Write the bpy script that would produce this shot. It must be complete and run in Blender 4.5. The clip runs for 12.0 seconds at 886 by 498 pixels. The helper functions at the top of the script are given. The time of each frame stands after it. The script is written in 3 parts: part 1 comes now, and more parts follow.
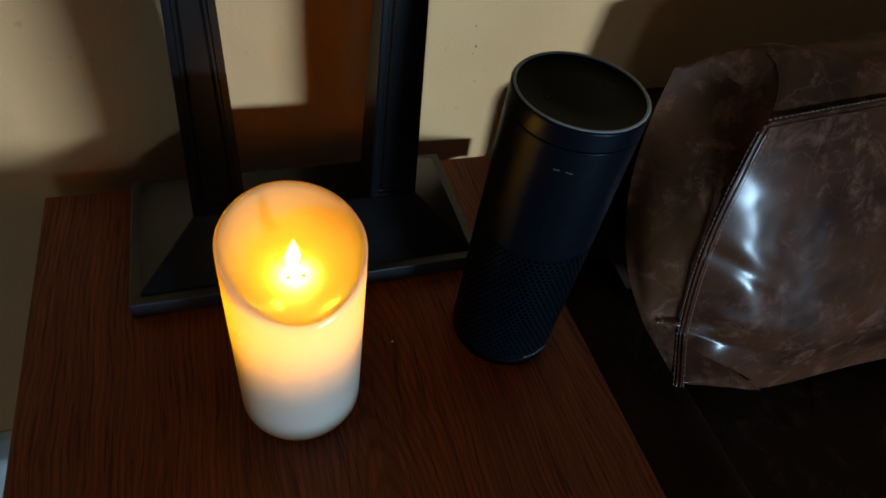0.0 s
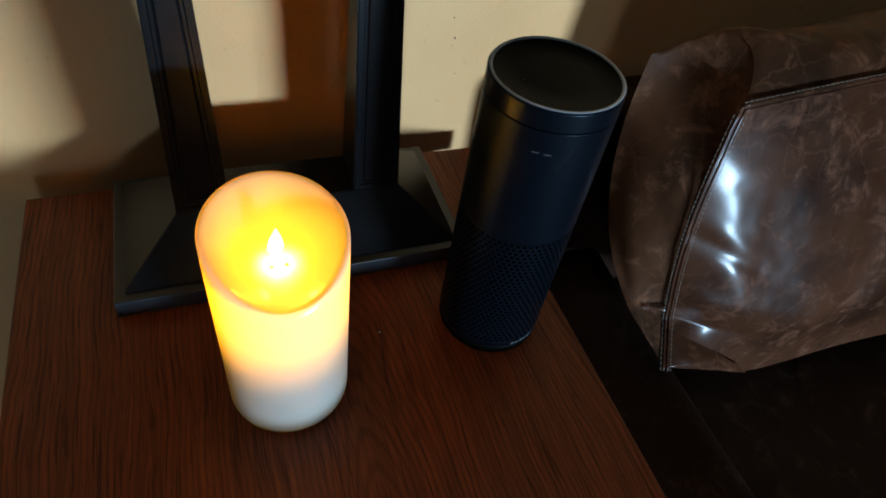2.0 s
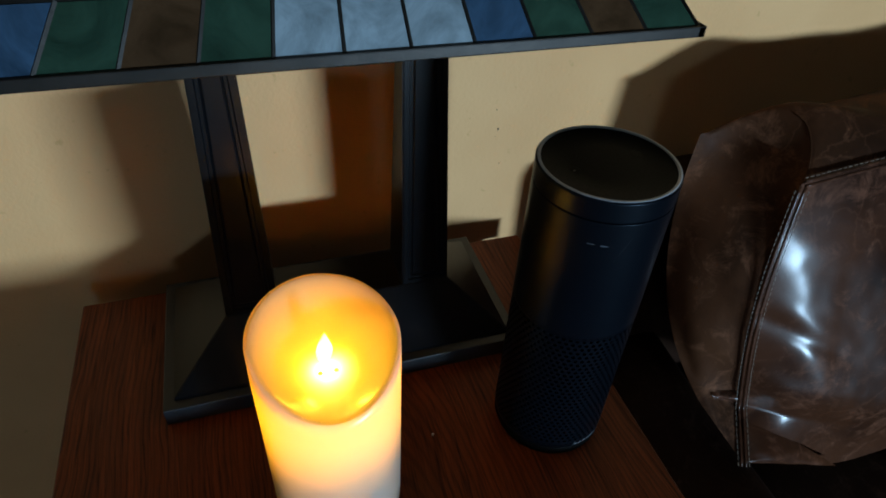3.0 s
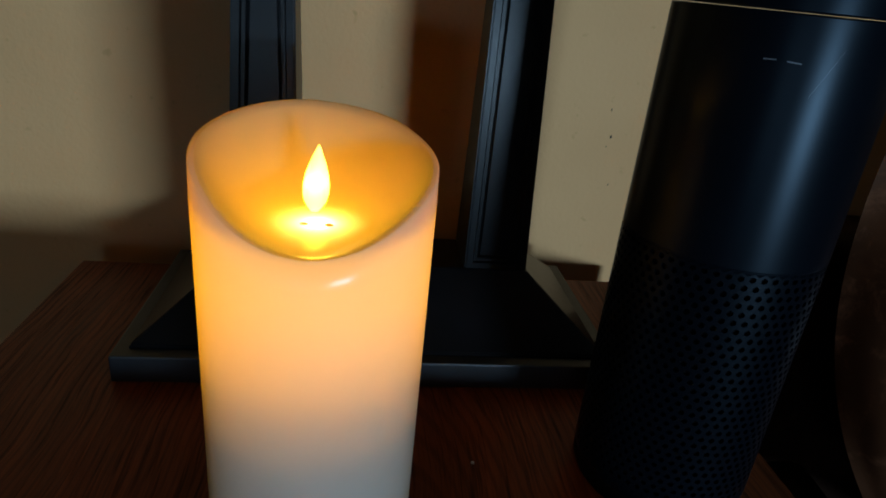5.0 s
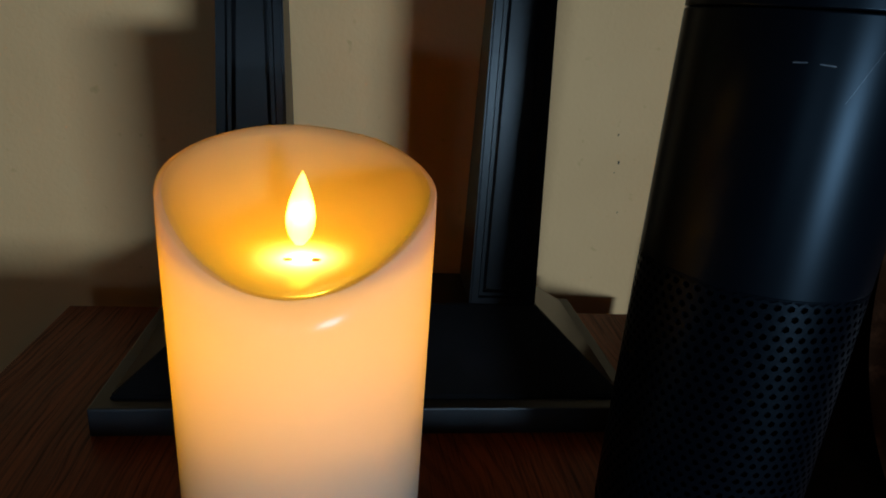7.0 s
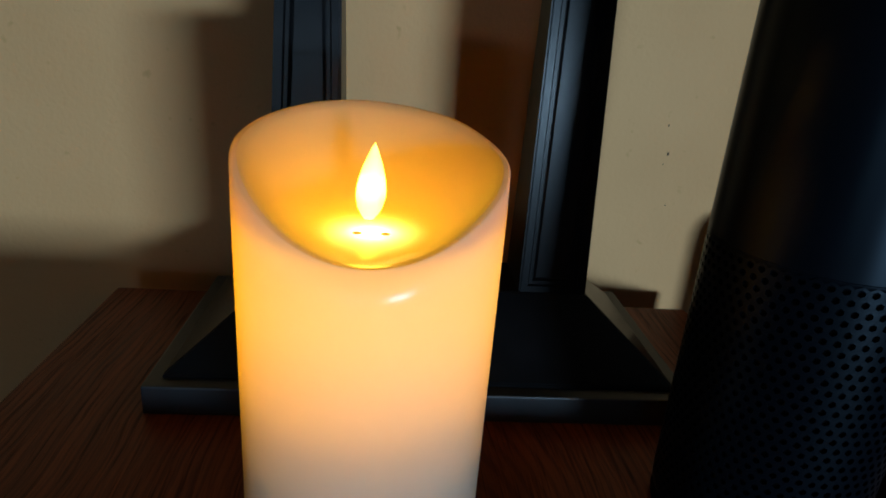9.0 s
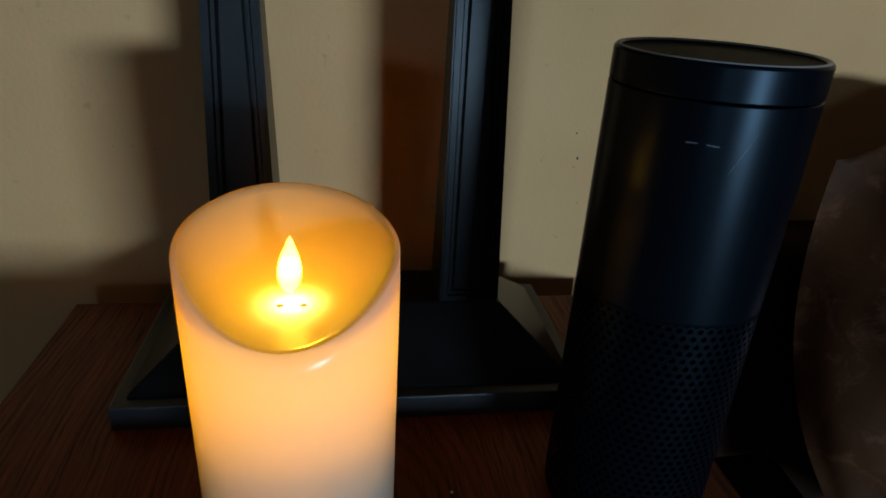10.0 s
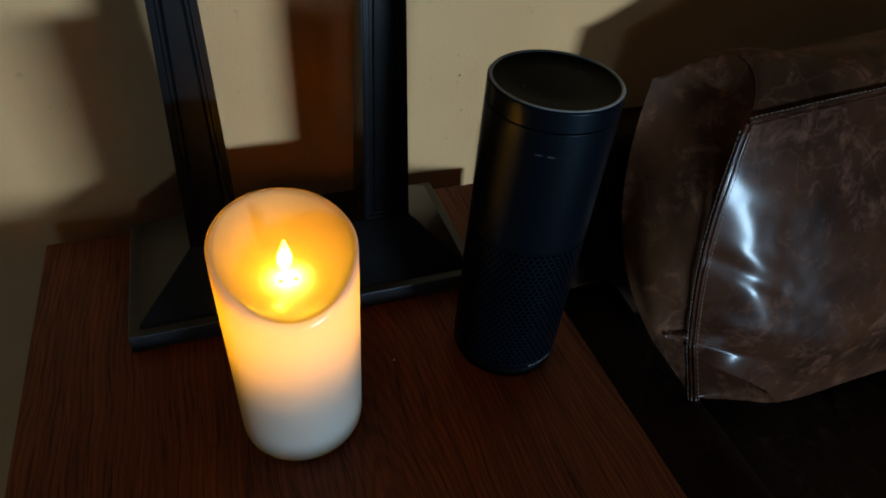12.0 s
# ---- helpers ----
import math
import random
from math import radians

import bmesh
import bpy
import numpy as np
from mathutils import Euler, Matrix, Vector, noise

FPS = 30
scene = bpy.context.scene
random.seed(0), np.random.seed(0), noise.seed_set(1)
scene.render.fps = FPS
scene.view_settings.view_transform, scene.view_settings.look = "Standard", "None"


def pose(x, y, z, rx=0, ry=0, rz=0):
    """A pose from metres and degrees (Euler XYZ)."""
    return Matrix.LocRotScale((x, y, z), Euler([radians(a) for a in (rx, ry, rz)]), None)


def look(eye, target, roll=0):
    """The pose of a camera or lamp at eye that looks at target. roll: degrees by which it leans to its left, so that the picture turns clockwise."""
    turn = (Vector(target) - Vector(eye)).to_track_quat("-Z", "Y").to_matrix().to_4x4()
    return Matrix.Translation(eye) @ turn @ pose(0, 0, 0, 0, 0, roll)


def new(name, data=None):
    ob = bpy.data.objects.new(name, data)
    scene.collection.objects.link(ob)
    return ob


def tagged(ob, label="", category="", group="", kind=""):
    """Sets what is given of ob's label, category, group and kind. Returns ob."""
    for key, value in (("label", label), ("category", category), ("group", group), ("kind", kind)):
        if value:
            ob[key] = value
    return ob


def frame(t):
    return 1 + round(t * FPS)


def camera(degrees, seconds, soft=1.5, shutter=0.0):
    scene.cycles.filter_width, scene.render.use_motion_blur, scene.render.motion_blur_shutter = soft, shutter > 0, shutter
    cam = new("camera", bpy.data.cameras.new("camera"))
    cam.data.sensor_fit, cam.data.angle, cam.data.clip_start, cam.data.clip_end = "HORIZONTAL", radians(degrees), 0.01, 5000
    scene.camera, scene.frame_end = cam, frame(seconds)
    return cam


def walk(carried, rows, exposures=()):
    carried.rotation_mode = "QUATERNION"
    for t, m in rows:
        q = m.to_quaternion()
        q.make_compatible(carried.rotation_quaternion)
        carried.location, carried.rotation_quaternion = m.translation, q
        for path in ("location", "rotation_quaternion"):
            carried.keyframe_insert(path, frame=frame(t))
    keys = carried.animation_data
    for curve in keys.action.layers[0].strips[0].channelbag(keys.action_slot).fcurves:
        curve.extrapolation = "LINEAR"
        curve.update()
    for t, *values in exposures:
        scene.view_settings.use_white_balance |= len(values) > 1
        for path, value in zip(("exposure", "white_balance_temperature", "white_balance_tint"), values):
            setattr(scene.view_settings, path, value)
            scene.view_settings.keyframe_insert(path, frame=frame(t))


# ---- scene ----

TOP = 0.60          # height of the tabletop
cam = camera(70.5, 12.0, soft=1.8)

# seconds, x, y, z, yaw, pitch, roll
PATH = [
    (0.0, -0.0238, -0.2438, 1.0287, -25.51, -47.07, 11.34),
    (0.5, -0.0231, -0.2463, 1.0288, -25.79, -46.22, 10.14),
    (1.0, -0.0244, -0.2489, 1.0288, -27.09, -47.26, 10.42),
    (1.5, -0.0249, -0.2499, 1.0264, -27.00, -47.14, 10.25),
    (2.0, -0.0222, -0.2534, 1.0250, -26.91, -46.83, 10.67),
    (2.5, -0.0224, -0.2469, 1.0268, -26.76, -46.41, 10.75),
    (2.7, -0.0224, -0.2419, 1.0278, -22.94, -44.12, 6.66),
    (4.3, 0.0074, -0.2282, 0.8771, -11.41, -31.63, 5.49),
    (4.5, 0.0036, -0.2257, 0.8473, -9.77, -29.11, 6.46),
    (5.0, 0.0156, -0.2142, 0.8208, -8.28, -23.33, 5.94),
    (5.5, 0.0185, -0.2137, 0.8179, -7.85, -22.04, 5.13),
    (6.0, 0.0130, -0.2101, 0.8208, -7.56, -20.25, 5.24),
    (6.5, 0.0198, -0.1988, 0.8137, -6.77, -20.30, 3.82),
    (7.0, 0.0207, -0.1935, 0.8114, -7.38, -20.14, 4.12),
    (7.5, 0.0137, -0.1945, 0.8066, -8.42, -20.81, 5.05),
    (7.7, 0.0034, -0.1954, 0.8022, -6.79, -20.59, 4.19),
    (9.5, 0.0121, -0.1901, 0.8023, -4.98, -20.40, 4.38),
    (10.0, 0.0231, -0.2219, 0.8629, -9.25, -24.89, 3.56),
    (10.5, 0.0120, -0.2417, 0.9061, -13.01, -33.00, 4.55),
    (11.0, 0.0010, -0.2257, 0.9291, -14.78, -35.41, 4.78),
    (11.5, -0.0060, -0.2426, 0.9690, -18.99, -40.48, 5.74),
    (12.0, -0.0211, -0.2788, 0.9994, -23.19, -40.98, 5.72),
]
EXPOSURES = [(0.0, -0.4), (0.6, -0.35), (1.1, 0.0), (1.9, 0.25), (2.5, 0.10), (4.3, -1.15), (5.0, -1.10), (5.5, -1.20), (7.0, -1.12), (7.5, -1.22), (7.8, -1.15), (9.4, -0.88), (10.0, -1.05), (11.0, -1.2), (11.5, -1.05), (12.0, -0.68)]
walk(cam, [(t, pose(x, y, z, 90 + p, 0, w) @ pose(0, 0, 0, 0, 0, r)) for t, x, y, z, w, p, r in PATH], EXPOSURES)

# ------------------------------------------------------------------ world and lights
world = bpy.data.worlds.new("sky")
scene.world = world
world.use_nodes = True
wn = world.node_tree
sky = wn.nodes.new("ShaderNodeTexSky")
sky.sky_type, sky.sun_disc, sky.sun_elevation, sky.sun_rotation = "NISHITA", False, radians(35), radians(200)
wn.links.new(sky.outputs[0], wn.nodes["Background"].inputs[0])
wn.nodes["Background"].inputs[1].default_value = 0.1

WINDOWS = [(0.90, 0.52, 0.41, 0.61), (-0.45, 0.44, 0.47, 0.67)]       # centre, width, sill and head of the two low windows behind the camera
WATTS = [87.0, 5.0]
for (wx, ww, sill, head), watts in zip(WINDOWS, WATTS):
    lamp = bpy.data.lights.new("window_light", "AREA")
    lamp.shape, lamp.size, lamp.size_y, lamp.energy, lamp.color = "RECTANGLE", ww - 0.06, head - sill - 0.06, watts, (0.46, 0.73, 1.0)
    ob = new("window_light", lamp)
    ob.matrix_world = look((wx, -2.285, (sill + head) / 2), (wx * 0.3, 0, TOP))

# the candle's lamps: one deep in the wax, one bead under the dished floor, one in the flame
for lamp_name, watts, colour, radius, place in (
        ("candle_led", 0.115, (1.0, 0.62, 0.004), 0.020, (-0.003, -0.001, 0.1130)),
        ("bead_led", 0.10, (1.0, 0.74, 0.55), 0.003, (0.0, -0.002, 0.1318)),
        ("flame_led", 0.30, (1.0, 0.44, 0.02), 0.002, (-0.001, 0.0012, 0.1500))):
    lamp = bpy.data.lights.new(lamp_name, "POINT")
    lamp.energy, lamp.color, lamp.shadow_soft_size = watts, colour, radius
    new(lamp_name, lamp).location = (place[0], place[1], TOP + place[2])

# ------------------------------------------------------------------ materials


def material(name, rough=0.5, metal=0.0, coat=0.0, spec=0.5):
    m = bpy.data.materials.new(name)
    m.use_nodes = True
    b = m.node_tree.nodes["Principled BSDF"]
    b.inputs["Roughness"].default_value, b.inputs["Metallic"].default_value = rough, metal
    b.inputs["Coat Weight"].default_value, b.inputs["Specular IOR Level"].default_value = coat, spec
    return m, m.node_tree, b


def node(nt, kind, **values):
    n = nt.nodes.new("ShaderNode" + kind)
    for key, v in values.items():
        n.inputs[key.replace("_", " ")].default_value = v
    return n


def mapped(nt, scale, kind="Object"):
    tc = nt.nodes.new("ShaderNodeTexCoord")
    mp = nt.nodes.new("ShaderNodeMapping")
    mp.inputs["Scale"].default_value = scale
    nt.links.new(tc.outputs[kind], mp.inputs[0])
    return mp


def ramp(nt, src, stops):
    r = nt.nodes.new("ShaderNodeValToRGB")
    els = r.color_ramp.elements
    while len(els) < len(stops):
        els.new(0.5)
    for e, (p, c) in zip(els, stops):
        e.position = p
        e.color = (*c, 1) if isinstance(c, tuple) else (c, c, c, 1)
    nt.links.new(src, r.inputs[0])
    return r


def noisy(nt, vec, scale, detail=4.0, rough=0.55, warp=0.0):
    n = node(nt, "TexNoise", Scale=scale, Detail=detail, Roughness=rough, Distortion=warp)
    if vec:
        nt.links.new(vec.outputs[0], n.inputs[0])
    return n


def bump(nt, bsdf, src, strength, distance, under=None):
    n = node(nt, "Bump", Strength=strength, Distance=distance)
    nt.links.new(src, n.inputs["Height"])
    if under:
        nt.links.new(under.outputs[0], n.inputs["Normal"])
    nt.links.new(n.outputs[0], bsdf.inputs["Normal"])
    return n


def mixed(nt, fac, a, b, how="MIX"):
    n = nt.nodes.new("ShaderNodeMix")
    n.data_type, n.blend_type = "RGBA", how
    for src, slot in ((fac, 0), (a, 6), (b, 7)):
        if isinstance(src, (int, float)):
            n.inputs[slot].default_value = src
        elif isinstance(src, tuple):
            n.inputs[slot].default_value = (*src, 1)
        else:
            nt.links.new(src, n.inputs[slot])
    return n.outputs[2]


def make_wall_paint():
    m, nt, b = material("tan_wall_paint", 0.75, spec=0.3)
    v = mapped(nt, (1, 1, 1))
    big = noisy(nt, v, 6, 3)
    c = ramp(nt, big.outputs[0], [(0.3, (0.68, 0.352, 0.145)), (0.7, (0.75, 0.402, 0.174))])
    fine = noisy(nt, v, 240, 3)
    fleck = ramp(nt, noisy(nt, v, 90, 2).outputs[0], [(0.70, 0.0), (0.78, 1.0)])
    nt.links.new(mixed(nt, fleck.outputs[0], c.outputs[0], (0.62, 0.335, 0.128)), b.inputs["Base Color"])
    bump(nt, b, fine.outputs[0], 0.25, 0.002)
    return m


def make_plain(name, colour, rough, var=0.12, scale=20, bump_by=0.05, metal=0.0, coat=0.0, spec=0.5, wobble=0.05):
    m, nt, b = material(name, rough, metal, coat, spec)
    v = mapped(nt, (1, 1, 1))
    n = noisy(nt, v, scale, 5)
    lo, hi = tuple(x * (1 - var) for x in colour), tuple(min(1, x * (1 + var)) for x in colour)
    nt.links.new(ramp(nt, n.outputs[0], [(0.3, lo), (0.7, hi)]).outputs[0], b.inputs["Base Color"])
    fine = noisy(nt, v, scale * 14, 3)
    r = ramp(nt, fine.outputs[0], [(0.3, max(0, rough - wobble)), (0.7, min(1, rough + wobble))])
    nt.links.new(r.outputs[0], b.inputs["Roughness"])
    if bump_by:
        bump(nt, b, fine.outputs[0], bump_by, 0.001)
    return m


def make_oak():
    m, nt, b = material("dark_stained_oak", 0.5, spec=0.22)
    flow = noisy(nt, mapped(nt, (9.0, 5.0, 1)), 1.0, 3, 0.45)
    add = nt.nodes.new("ShaderNodeVectorMath")
    add.operation = "MULTIPLY_ADD"
    add.inputs[1].default_value = (0.030, 0.0, 0.0)
    nt.links.new(flow.outputs["Fac"], add.inputs[0])
    tc = nt.nodes.new("ShaderNodeTexCoord")
    nt.links.new(tc.outputs["Object"], add.inputs[2])

    def streak(sx, sy, detail, rough):
        sc = nt.nodes.new("ShaderNodeMapping")
        sc.inputs["Scale"].default_value = (sx, sy, 1)
        nt.links.new(add.outputs[0], sc.inputs[0])
        return noisy(nt, sc, 1.0, detail, rough)

    wide, pores, fine = streak(120, 3.5, 4, 0.6), streak(640, 15.0, 4, 0.62), streak(1300, 40.0, 2, 0.6)
    # growth rings cut at a slant: long arches that open towards the front
    arch = nt.nodes.new("ShaderNodeMapping")
    arch.inputs["Location"].default_value = (-0.035, 0.030, 0)
    arch.inputs["Scale"].default_value = (1, 0.16, 0)
    nt.links.new(add.outputs[0], arch.inputs[0])
    span = nt.nodes.new("ShaderNodeVectorMath")
    span.operation = "LENGTH"
    nt.links.new(arch.outputs[0], span.inputs[0])
    rings = node(nt, "TexWave", Scale=75.0, Distortion=1.2, Detail=3.0, Detail_Scale=2.0)
    nt.links.new(span.outputs["Value"], rings.inputs["Vector"])
    blotch = noisy(nt, mapped(nt, (6, 2.2, 1)), 1.0, 3)
    base = ramp(nt, wide.outputs[0], [(0.28, (0.158, 0.0330, 0.0074)), (0.52, (0.210, 0.0450, 0.0100)), (0.75, (0.255, 0.0570, 0.0130))])
    dark = ramp(nt, pores.outputs[0], [(0.37, (0.34, 0.32, 0.30)), (0.47, (1, 1, 1))])
    dust = ramp(nt, fine.outputs[0], [(0.36, (0.62, 0.60, 0.58)), (0.52, (1, 1, 1))])
    c = mixed(nt, 0.85, base.outputs[0], dark.outputs[0], "MULTIPLY")
    c = mixed(nt, 0.7, c, dust.outputs[0], "MULTIPLY")
    ring = ramp(nt, rings.outputs["Fac"], [(0.10, (0.52, 0.50, 0.48)), (0.45, (1, 1, 1))])
    c = mixed(nt, 0.55, c, ring.outputs[0], "MULTIPLY")
    tone = ramp(nt, blotch.outputs[0], [(0.3, (0.72, 0.70, 0.68)), (0.7, (1.12, 1.1, 1.08))])
    nt.links.new(mixed(nt, 1.0, c, tone.outputs[0], "MULTIPLY"), b.inputs["Base Color"])
    nt.links.new(ramp(nt, pores.outputs[0], [(0.36, 0.62), (0.5, 0.44)]).outputs[0], b.inputs["Roughness"])
    bump(nt, b, pores.outputs[0], 0.15, 0.0005)
    return m


def make_leather(name, dark, light, rough, gloss, shine):
    m, nt, b = material(name, rough, coat=gloss, spec=shine)
    b.inputs["Coat Roughness"].default_value = 0.23
    v = mapped(nt, (1, 1, 1))
    cloud = noisy(nt, v, 9, 5, 0.6, 0.6)
    worn = noisy(nt, v, 30, 11, 0.74, 0.55)
    base = ramp(nt, cloud.outputs[0], [(0.3, dark), (0.72, light)])
    rub = ramp(nt, worn.outputs[0], [(0.52, 0.0), (0.66, 0.46)])
    scuffed = tuple(min(1, 2.5 * x + 0.012) for x in light)
    c = mixed(nt, rub.outputs[0], base.outputs[0], scuffed)
    vein = node(nt, "TexVoronoi", Scale=23.0)
    vein.feature = "DISTANCE_TO_EDGE"
    wob = nt.nodes.new("ShaderNodeVectorMath")
    wob.operation = "MULTIPLY_ADD"
    wob.inputs[1].default_value = (0.06, 0.06, 0.06)
    nt.links.new(noisy(nt, v, 14, 7, 0.65).outputs["Color"], wob.inputs[0])
    nt.links.new(v.outputs[0], wob.inputs[2])
    nt.links.new(wob.outputs[0], vein.inputs[0])
    line = ramp(nt, vein.outputs["Distance"], [(0.0, 0.22), (0.006, 0.12), (0.040, 0.0)])
    patch = ramp(nt, noisy(nt, v, 7, 3).outputs[0], [(0.42, 0.0), (0.58, 1.0)])
    both = nt.nodes.new("ShaderNodeMath")
    both.operation = "MULTIPLY"
    nt.links.new(line.outputs[0], both.inputs[0])
    nt.links.new(patch.outputs[0], both.inputs[1])
    nt.links.new(mixed(nt, both.outputs[0], c, scuffed), b.inputs["Base Color"])
    nt.links.new(ramp(nt, worn.outputs[0], [(0.35, rough - 0.08), (0.75, rough + 0.22)]).outputs[0], b.inputs["Roughness"])
    grain = node(nt, "TexVoronoi", Scale=330.0)
    nt.links.new(v.outputs[0], grain.inputs[0])
    first = bump(nt, b, grain.outputs["Distance"], 0.10, 0.0006)
    bump(nt, b, noisy(nt, v, 34, 5, 0.6, 0.8).outputs[0], 0.06, 0.0022, first)
    return m


def make_wax(name, pale, deep, through_colour, share, rough):
    m, nt, b = material(name, rough, spec=0.5)
    v = mapped(nt, (1, 1, 1))
    cloud = noisy(nt, v, 30, 4)
    nt.links.new(ramp(nt, cloud.outputs[0], [(0.3, deep), (0.7, pale)]).outputs[0], b.inputs["Base Color"])
    glow = node(nt, "BsdfTranslucent", Color=(*through_colour, 1))
    mix = node(nt, "MixShader", Fac=share)
    nt.links.new(b.outputs[0], mix.inputs[1])
    nt.links.new(glow.outputs[0], mix.inputs[2])
    nt.links.new(mix.outputs[0], nt.nodes["Material Output"].inputs[0])
    n = bump(nt, b, noisy(nt, v, 160, 3).outputs[0], 0.06, 0.001)
    nt.links.new(n.outputs[0], glow.inputs["Normal"])
    return m


def make_melt():
    """Amber glow painted into the hollow's middle; the wax stays ivory towards the lip."""
    m = make_wax("amber_glow_wax", (0.80, 0.74, 0.63), (0.75, 0.69, 0.58), (1.0, 0.66, 0.08), 0.72, 0.12)
    nt = m.node_tree
    b = nt.nodes["Principled BSDF"]
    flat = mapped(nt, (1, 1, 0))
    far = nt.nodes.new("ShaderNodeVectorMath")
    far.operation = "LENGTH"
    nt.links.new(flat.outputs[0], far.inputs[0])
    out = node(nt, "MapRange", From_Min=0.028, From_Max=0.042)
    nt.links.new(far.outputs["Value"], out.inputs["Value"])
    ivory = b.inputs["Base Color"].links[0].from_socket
    # the glow round the flame, put into the base colour
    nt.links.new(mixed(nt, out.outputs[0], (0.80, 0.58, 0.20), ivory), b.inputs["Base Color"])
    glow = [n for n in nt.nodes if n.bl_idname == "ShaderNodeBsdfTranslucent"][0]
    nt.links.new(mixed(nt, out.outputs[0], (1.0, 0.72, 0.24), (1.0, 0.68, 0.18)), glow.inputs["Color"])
    return m


def make_flame():
    """Thin plastic lit from its foot: brightest low in the middle, yellow towards the tip."""
    m, nt, b = material("glowing_flame_plastic", 0.4)
    b.inputs["Base Color"].default_value = (0.9, 0.85, 0.7, 1)
    b.inputs["Emission Color"].default_value = (1.0, 0.74, 0.05, 1)
    spot = mapped(nt, (190, 0, 62))
    spot.inputs["Location"].default_value = (0, 0, -0.30)
    far = nt.nodes.new("ShaderNodeVectorMath")
    far.operation = "LENGTH"
    nt.links.new(spot.outputs[0], far.inputs[0])
    power = node(nt, "MapRange", From_Min=0.15, From_Max=1.0, To_Min=22.0, To_Max=3.8)
    nt.links.new(far.outputs["Value"], power.inputs["Value"])
    nt.links.new(power.outputs[0], b.inputs["Emission Strength"])
    clear = nt.nodes.new("ShaderNodeBsdfTransparent")
    mix = node(nt, "MixShader", Fac=0.35)
    nt.links.new(b.outputs[0], mix.inputs[1])
    nt.links.new(clear.outputs[0], mix.inputs[2])
    nt.links.new(mix.outputs[0], nt.nodes["Material Output"].inputs[0])
    return m


def make_glass(name, colour, rough=0.08):
    m, nt, b = material(name, rough)
    v = mapped(nt, (1, 1, 1))
    n = noisy(nt, v, 26, 5, 0.6, 1.5)
    lo, hi = tuple(x * 0.5 for x in colour), tuple(min(1, x * 1.25) for x in colour)
    nt.links.new(ramp(nt, n.outputs[0], [(0.3, lo), (0.7, hi)]).outputs[0], b.inputs["Base Color"])
    bump(nt, b, n.outputs[0], 0.3, 0.002)
    return m


WALL = make_wall_paint()
CEILING = make_plain("beige_ceiling_paint", (0.36, 0.33, 0.28), 0.85, 0.05, 8)
CARPET = make_plain("brown_carpet", (0.16, 0.12, 0.085), 0.95, 0.3, 60, 0.6, spec=0.1)
TRIM = make_plain("white_trim_paint", (0.72, 0.72, 0.70), 0.45, 0.05, 10)
# for the unseen walls, chosen dark brown to hold down bounced light
DARK_WALL = make_plain("dark_unseen_wall", (0.085, 0.055, 0.035), 0.6, 0.2, 6)
OAK = make_oak()
ESPRESSO = make_plain("espresso_lacquered_wood", (0.0045, 0.0043, 0.0050), 0.30, 0.35, 30, 0.015, spec=0.18, wobble=0.02)
# paler, rougher espresso: the sheen on the lamp foot is put into its colour
SHEEN_ESPRESSO = make_plain("espresso_painted_sheen", (0.016, 0.016, 0.019), 0.50, 0.3, 30, 0.02, spec=0.6, wobble=0.03)
BLACK_METAL = make_plain("satin_black_aluminium", (0.0020, 0.0028, 0.0045), 0.32, 0.10, 50, 0.0, spec=0.11, wobble=0.0)
BLACK_METAL.node_tree.nodes["Principled BSDF"].inputs["Specular Tint"].default_value = (0.62, 0.82, 1.0, 1)
BLACK_PLASTIC = make_plain("matt_black_plastic", (0.0032, 0.0030, 0.0028), 0.55, 0.10, 40, 0.03, spec=0.06)
CORE = make_plain("black_speaker_cloth", (0.004, 0.004, 0.005), 0.9, 0.2, 60, 0.2, spec=0.1)
RING = make_plain("grey_translucent_ring", (0.34, 0.36, 0.40), 0.35, 0.06, 40, 0.02)
GREY_MARK = make_plain("pale_grey_print", (0.07, 0.073, 0.08), 0.5, 0.1, 60, 0.0)
FAINT = make_plain("faint_grey_scratch", (0.025, 0.027, 0.03), 0.4, 0.1, 60, 0.0)
SCUFF = make_plain("bare_metal_scuff", (0.10, 0.11, 0.125), 0.4, 0.1, 60, 0.0)
LEATHER = make_leather("distressed_brown_leather", (0.018, 0.0056, 0.0025), (0.068, 0.0225, 0.0095), 0.42, 0.42, 0.07)
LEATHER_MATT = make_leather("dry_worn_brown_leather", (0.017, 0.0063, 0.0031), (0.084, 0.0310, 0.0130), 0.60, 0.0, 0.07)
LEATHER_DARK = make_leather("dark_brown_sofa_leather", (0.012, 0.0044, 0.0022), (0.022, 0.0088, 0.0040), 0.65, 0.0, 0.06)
THREAD = make_plain("tan_stitching_thread", (0.17, 0.12, 0.085), 0.7, 0.3, 90, 0.1)
WAX = make_wax("ivory_wax", (0.80, 0.76, 0.68), (0.75, 0.71, 0.63), (1.0, 0.61, 0.015), 0.56, 0.24)
MELT = make_melt()
FLAME = make_flame()
PIT = make_plain("scorched_brown_wax", (0.16, 0.095, 0.040), 0.6, 0.2, 90, 0.0)
NAIL_HOLE = make_plain("dark_nail_hole", (0.055, 0.030, 0.012), 0.6, 0.2, 90, 0.0)
BRONZE = make_plain("dark_bronze_came", (0.020, 0.016, 0.013), 0.4, 0.3, 40, 0.1, metal=0.7)
GLASS_COLOURS = [make_glass("green_art_glass", (0.018, 0.04, 0.025)), make_glass("blue_art_glass", (0.03, 0.06, 0.10)),
                 make_glass("milky_art_glass", (0.20, 0.24, 0.26)), make_glass("amber_art_glass", (0.05, 0.025, 0.012))]
PANE, pane_nt, pane_b = material("clear_window_glass", 0.0)
